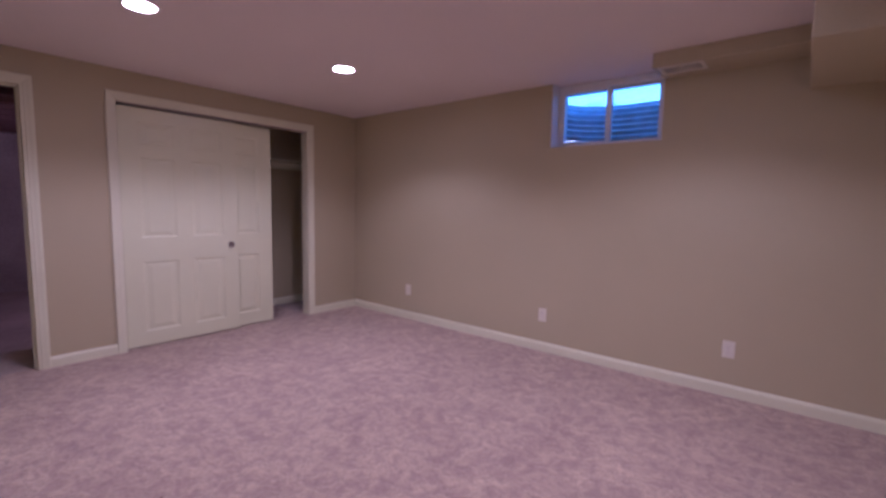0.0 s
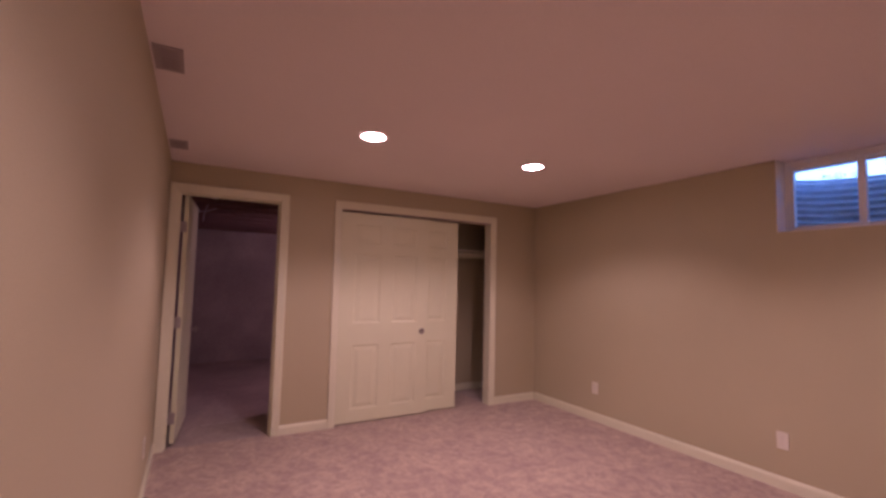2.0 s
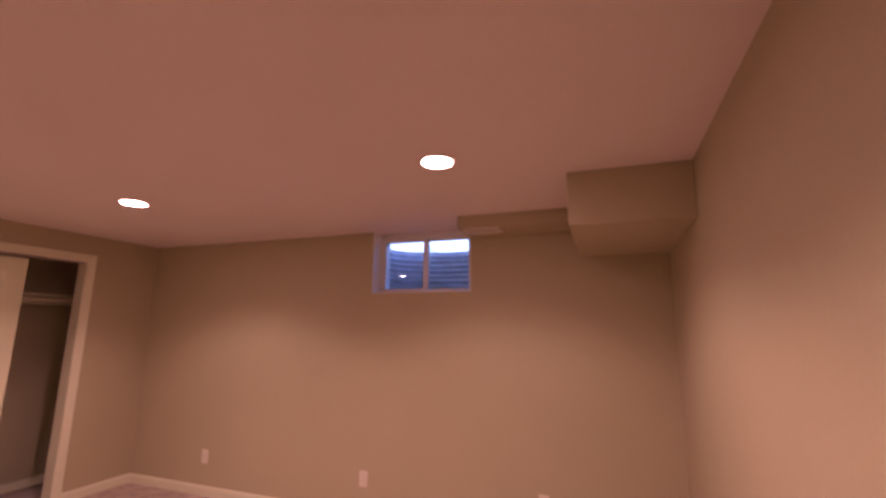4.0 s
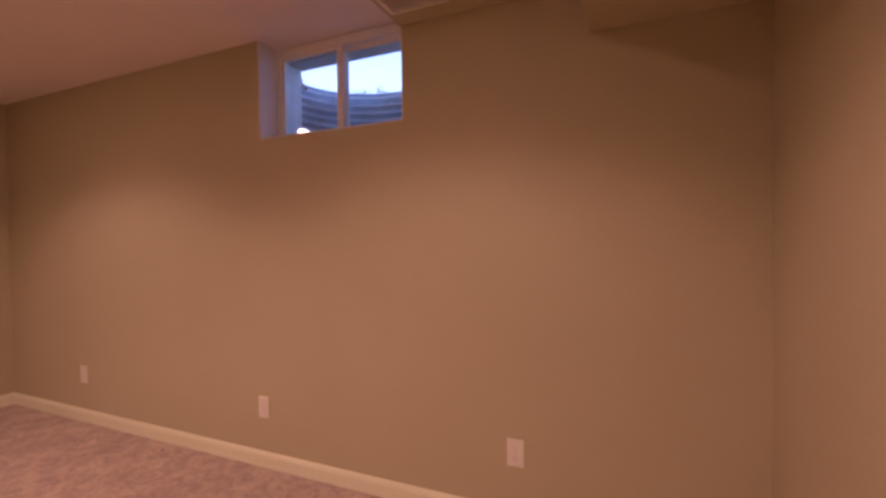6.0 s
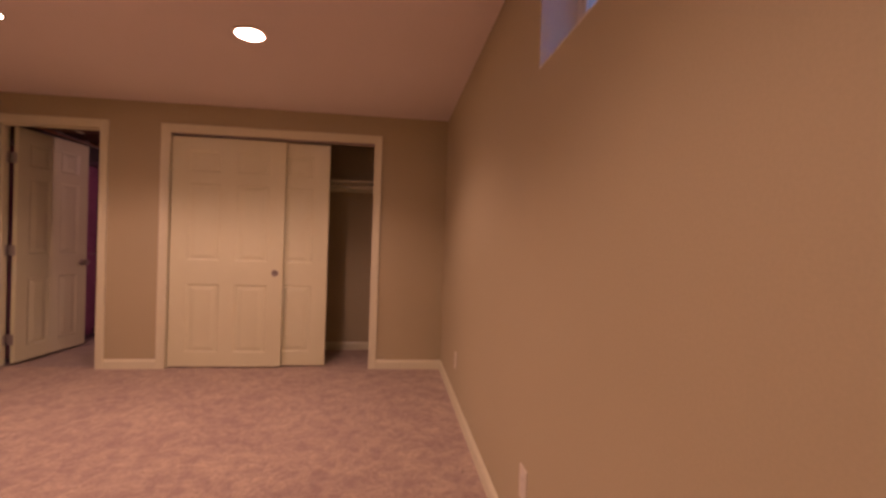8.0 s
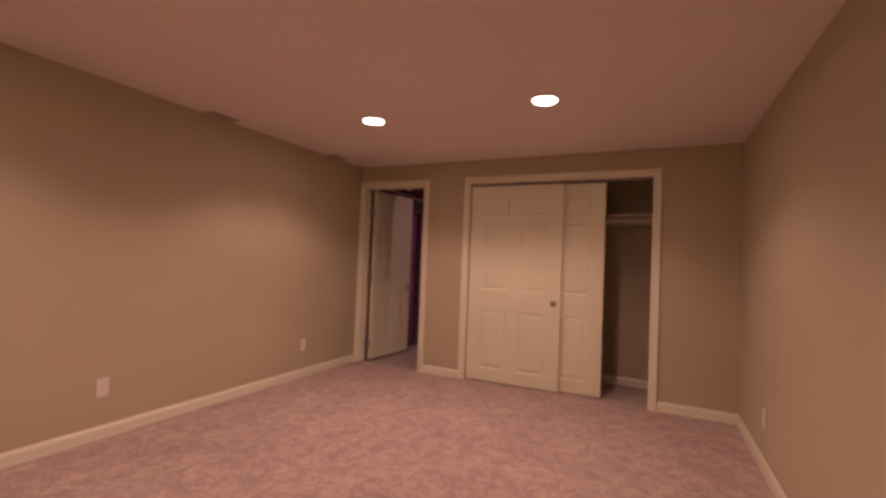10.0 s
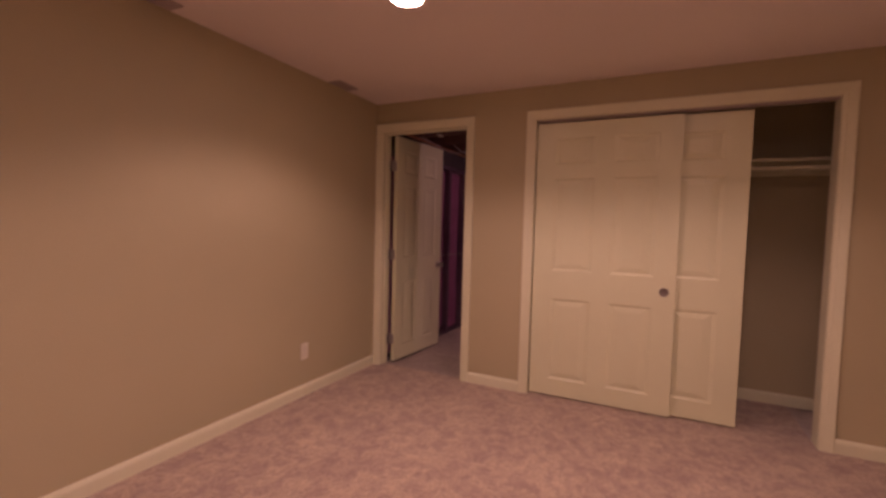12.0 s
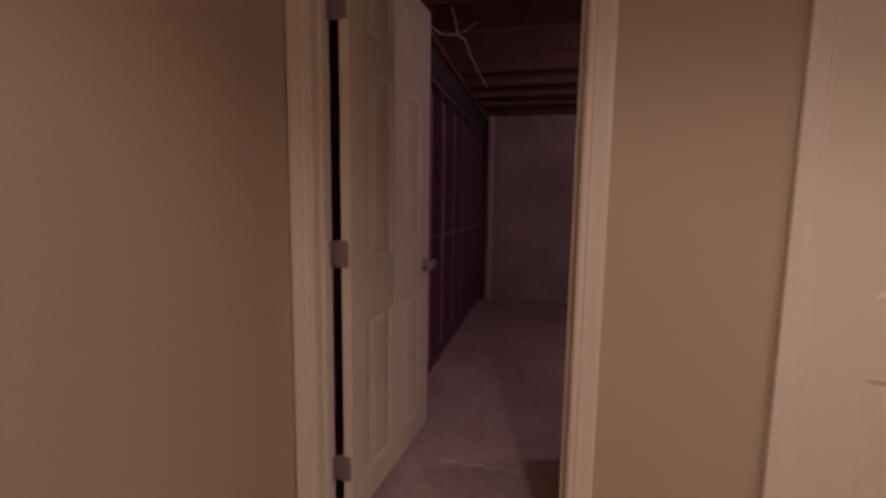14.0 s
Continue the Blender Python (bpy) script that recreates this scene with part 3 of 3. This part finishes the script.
# ---- closet ----
def closet_shelf():
    t = empty("closet_shelf", pose(-0.72, -2.51, 1.74), "white painted closet shelf with a hanging rod", "shelf")
    part("board", box(0.0, 0.305, 0.002, 2.508, 0.0, 0.018, 0.002), TRIM, t)
    part("cleat", box(0.0, 0.018, 0.002, 2.508, -0.072, 0.0, 0.002), TRIM, t)
    rod = cyl(0.016, 2.50, 20, m=pose(0.27, 1.255, -0.045, 90))
    smooth(part("hanging_rod", rod, TRIM, t, "white closet rod"))
    return t


closet_shelf()

# ---- utility room ----
UX, UY, JZ = -3.97, -3.74, 2.10      # far wall, stud faces, underside of the joists
structure("wall_utility_far", box(UX - 0.15, UX, -4.2, 0.3, -0.012, 2.62), CONC, "stained bare concrete foundation wall", "wall")
structure("wall_utility_left", box(UX - 0.15, -WT, -4.2, -3.855, -0.13, 2.62), CONC, "bare concrete wall behind the stud wall", "wall")
structure("wall_utility_side", box(UX, -0.80, 0.21, 0.3, -0.012, 2.62), CONC, "bare concrete side wall", "wall")
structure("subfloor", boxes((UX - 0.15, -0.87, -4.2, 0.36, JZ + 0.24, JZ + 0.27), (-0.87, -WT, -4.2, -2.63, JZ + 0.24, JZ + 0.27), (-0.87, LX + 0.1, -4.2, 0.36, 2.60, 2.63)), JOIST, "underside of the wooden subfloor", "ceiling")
studwall = empty("stud_wall", pose(0, UY, 0), "unfinished stud wall with kraft faced insulation", "stud wall", kind="structure")
TOP = 1.89
part("backing", box(UX, -WT, -0.105, -0.092, -0.02, TOP), KRAFT, studwall, "pink insulation facing")
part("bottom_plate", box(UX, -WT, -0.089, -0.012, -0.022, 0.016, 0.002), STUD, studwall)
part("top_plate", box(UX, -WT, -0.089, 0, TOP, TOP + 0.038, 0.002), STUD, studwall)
stud_me = None
for k in range(9):
    x = -0.60 - 0.406 * k
    if stud_me is None:
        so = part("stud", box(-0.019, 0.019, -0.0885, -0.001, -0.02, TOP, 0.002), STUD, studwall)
        stud_me = so.data
    else:
        so = new("stud", stud_me)
        so.parent = studwall
    so.location = (x, 0, 0)
    fl = bmesh.new()
    cols, foot = 8, 0.05 + 0.03 * math.sin(k * 1.9)
    pts = [[fl.verts.new((x - 0.387 + 0.368 * i / cols, -0.070 + 0.030 * math.sin(math.pi * i / cols) + 0.006 * math.sin(3 * z + 2 * i + k), z)) for i in range(cols + 1)]
           for z in [foot + (TOP - 0.02 - foot) * q / 9 for q in range(10)]]
    for p, q in zip(pts, pts[1:]):
        for i in range(cols):
            fl.faces.new((p[i], p[i + 1], q[i + 1], q[i]))
    if x - 0.39 > UX:
        smooth(part("insulation_batt", fl, KRAFT, studwall, "pink faced insulation batt"))
duct = empty("steel_duct", pose(0, UY, TOP + 0.039), "dark rectangular steel duct resting on the stud wall", "duct")
for k in range(3):
    x1 = -0.20 - 1.23 * k
    part("duct_section", box(x1 - 1.21, x1, -0.10, 0.015, 0.0, 0.165, 0.003), DUCT, duct)
    part("drive_cleat", box(x1 - 1.235, x1 - 1.205, -0.104, 0.019, -0.0005, 0.169, 0.002), DUCT, duct)
tagged(smooth(part("support_post", cyl(0.038, JZ + 0.02, 20, m=pose(UX + 0.10, UY + 0.10, JZ / 2 - 0.01)), mat("pale_painted_steel", (0.5, 0.45, 0.42), 0.6, tint=0.08, coarse=6, bump=0.1))), "pale round steel post in the far corner", "post", kind="structure")
joist_me = {}
for k in range(9):
    x = -0.53 - 0.40 * k
    reach = -2.64 if x > -0.88 else 0.2
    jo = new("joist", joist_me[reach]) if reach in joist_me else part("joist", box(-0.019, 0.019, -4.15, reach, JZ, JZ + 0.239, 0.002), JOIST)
    joist_me[reach] = jo.data
    jo.location = (x, 0, 0)
    tagged(jo, "rough reddish wooden floor joist overhead", "joist", "floor joists", "structure")


def cable(name, points, r, label, material=WIRE):
    cu = bpy.data.curves.new(name, "CURVE")
    cu.dimensions, cu.bevel_depth, cu.bevel_resolution = "3D", r, 2
    sp = cu.splines.new("BEZIER")
    sp.bezier_points.add(len(points) - 1)
    for b, p in zip(sp.bezier_points, points):
        b.co, b.handle_left_type, b.handle_right_type = p, "AUTO", "AUTO"
    cu.materials.append(material)
    return tagged(new(name, cu), label, "cable")


cable("electric_cable", [(-0.55, -3.66, JZ - 0.005), (-0.87, -3.64, 2.075), (-1.10, -3.64, 2.055), (-1.20, -3.60, 2.05), (-1.24, -3.53, 2.06), (-1.18, -3.42, 2.09)], 0.0045, "white electric cable drooping from the joists")
cable("electric_cable", [(-0.97, -3.51, 2.09), (-1.12, -3.52, 2.075), (-1.24, -3.53, 2.06), (-1.45, -3.525, 2.093), (-1.64, -3.53, 2.075), (-1.84, -3.535, 2.093), (-2.05, -3.53, 2.078), (-2.6, -3.53, 2.094)], 0.0045, "white electric cable stapled along the joists")
cable("electric_cable", [(-0.62, UY + 0.004, 0.93), (-1.4, UY + 0.004, 0.917), (-1.85, UY + 0.004, 0.91), (-2.6, UY + 0.004, 0.90), (-3.8, UY + 0.004, 0.90)], 0.003, "grey electric cable run across the wall studs", SLOTGREY)
tag_card = box(-0.055, 0.055, -0.024, 0.024, -0.002, 0)
tag_card.transform(pose(-0.53, -3.45, JZ, 0, 0, 12))
tagged(part("paper_tag", tag_card, PLATE), "pale paper tag stapled under a joist", "tag")
pipe = cyl(0.011, 3.7, 12, m=pose(-2.05, UY + 0.048, JZ - 0.012, 0, 90, 0))
tagged(smooth(part("water_pipe", pipe, mat("copper", (0.60, 0.30, 0.18), 0.4, 0.9, tint=0.1, bump=0.05))), "thin copper pipe under the joists", "pipe")
smear = bmesh.new()
for k in range(14):
    y = -3.46 + 0.37 * k / 13
    x = -0.600 + 0.008 * math.sin(k * 1.7)
    w = 0.007 + 0.006 * abs(math.sin(k * 2.3))
    if k:
        smear.faces.new((pa, pb, qb := smear.verts.new((x + w, y, -0.0105)), qa := smear.verts.new((x - w, y, -0.0105))))
        pa, pb = qa, qb
    else:
        pa, pb = smear.verts.new((x - w, y, -0.0105)), smear.verts.new((x + w, y, -0.0105))
tagged(part("floor_mark", smear, PAINTMARK), "pale plaster line across the concrete floor", "mark", kind="structure")


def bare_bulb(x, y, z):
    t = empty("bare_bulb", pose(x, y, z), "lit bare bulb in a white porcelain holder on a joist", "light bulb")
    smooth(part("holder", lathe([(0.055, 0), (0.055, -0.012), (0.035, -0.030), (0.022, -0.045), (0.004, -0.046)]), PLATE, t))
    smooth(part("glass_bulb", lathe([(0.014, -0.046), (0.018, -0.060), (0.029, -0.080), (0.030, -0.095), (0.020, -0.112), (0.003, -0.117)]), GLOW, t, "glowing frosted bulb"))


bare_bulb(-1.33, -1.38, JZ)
seam = box(-0.002, 0.002, -0.06, 0.06, -0.0015, 0, 0.0007)
seam.transform(pose(1.61, -0.20, H - 0.0002, 0, 0, 4))
tagged(part("ceiling_seam", seam, CEIL), "short raised drywall seam on the ceiling", "seam", kind="structure")
lint = bmesh.new()
for x, y, k in ((0.80, -3.775, 0.006), (1.84, -0.09, 0.005), (2.25, -2.88, 0.004)):
    bmesh.ops.create_icosphere(lint, subdivisions=2, radius=k, matrix=Matrix.Translation((x, y, 0.004)) @ Matrix.Diagonal((1.4, 1.0, 0.5, 1)))
tagged(part("carpet_lint", lint, mat("dark_lint", (0.05, 0.035, 0.03), 0.95, bump=0.0)), "dark specks of lint on the carpet", "lint", kind="stuff")
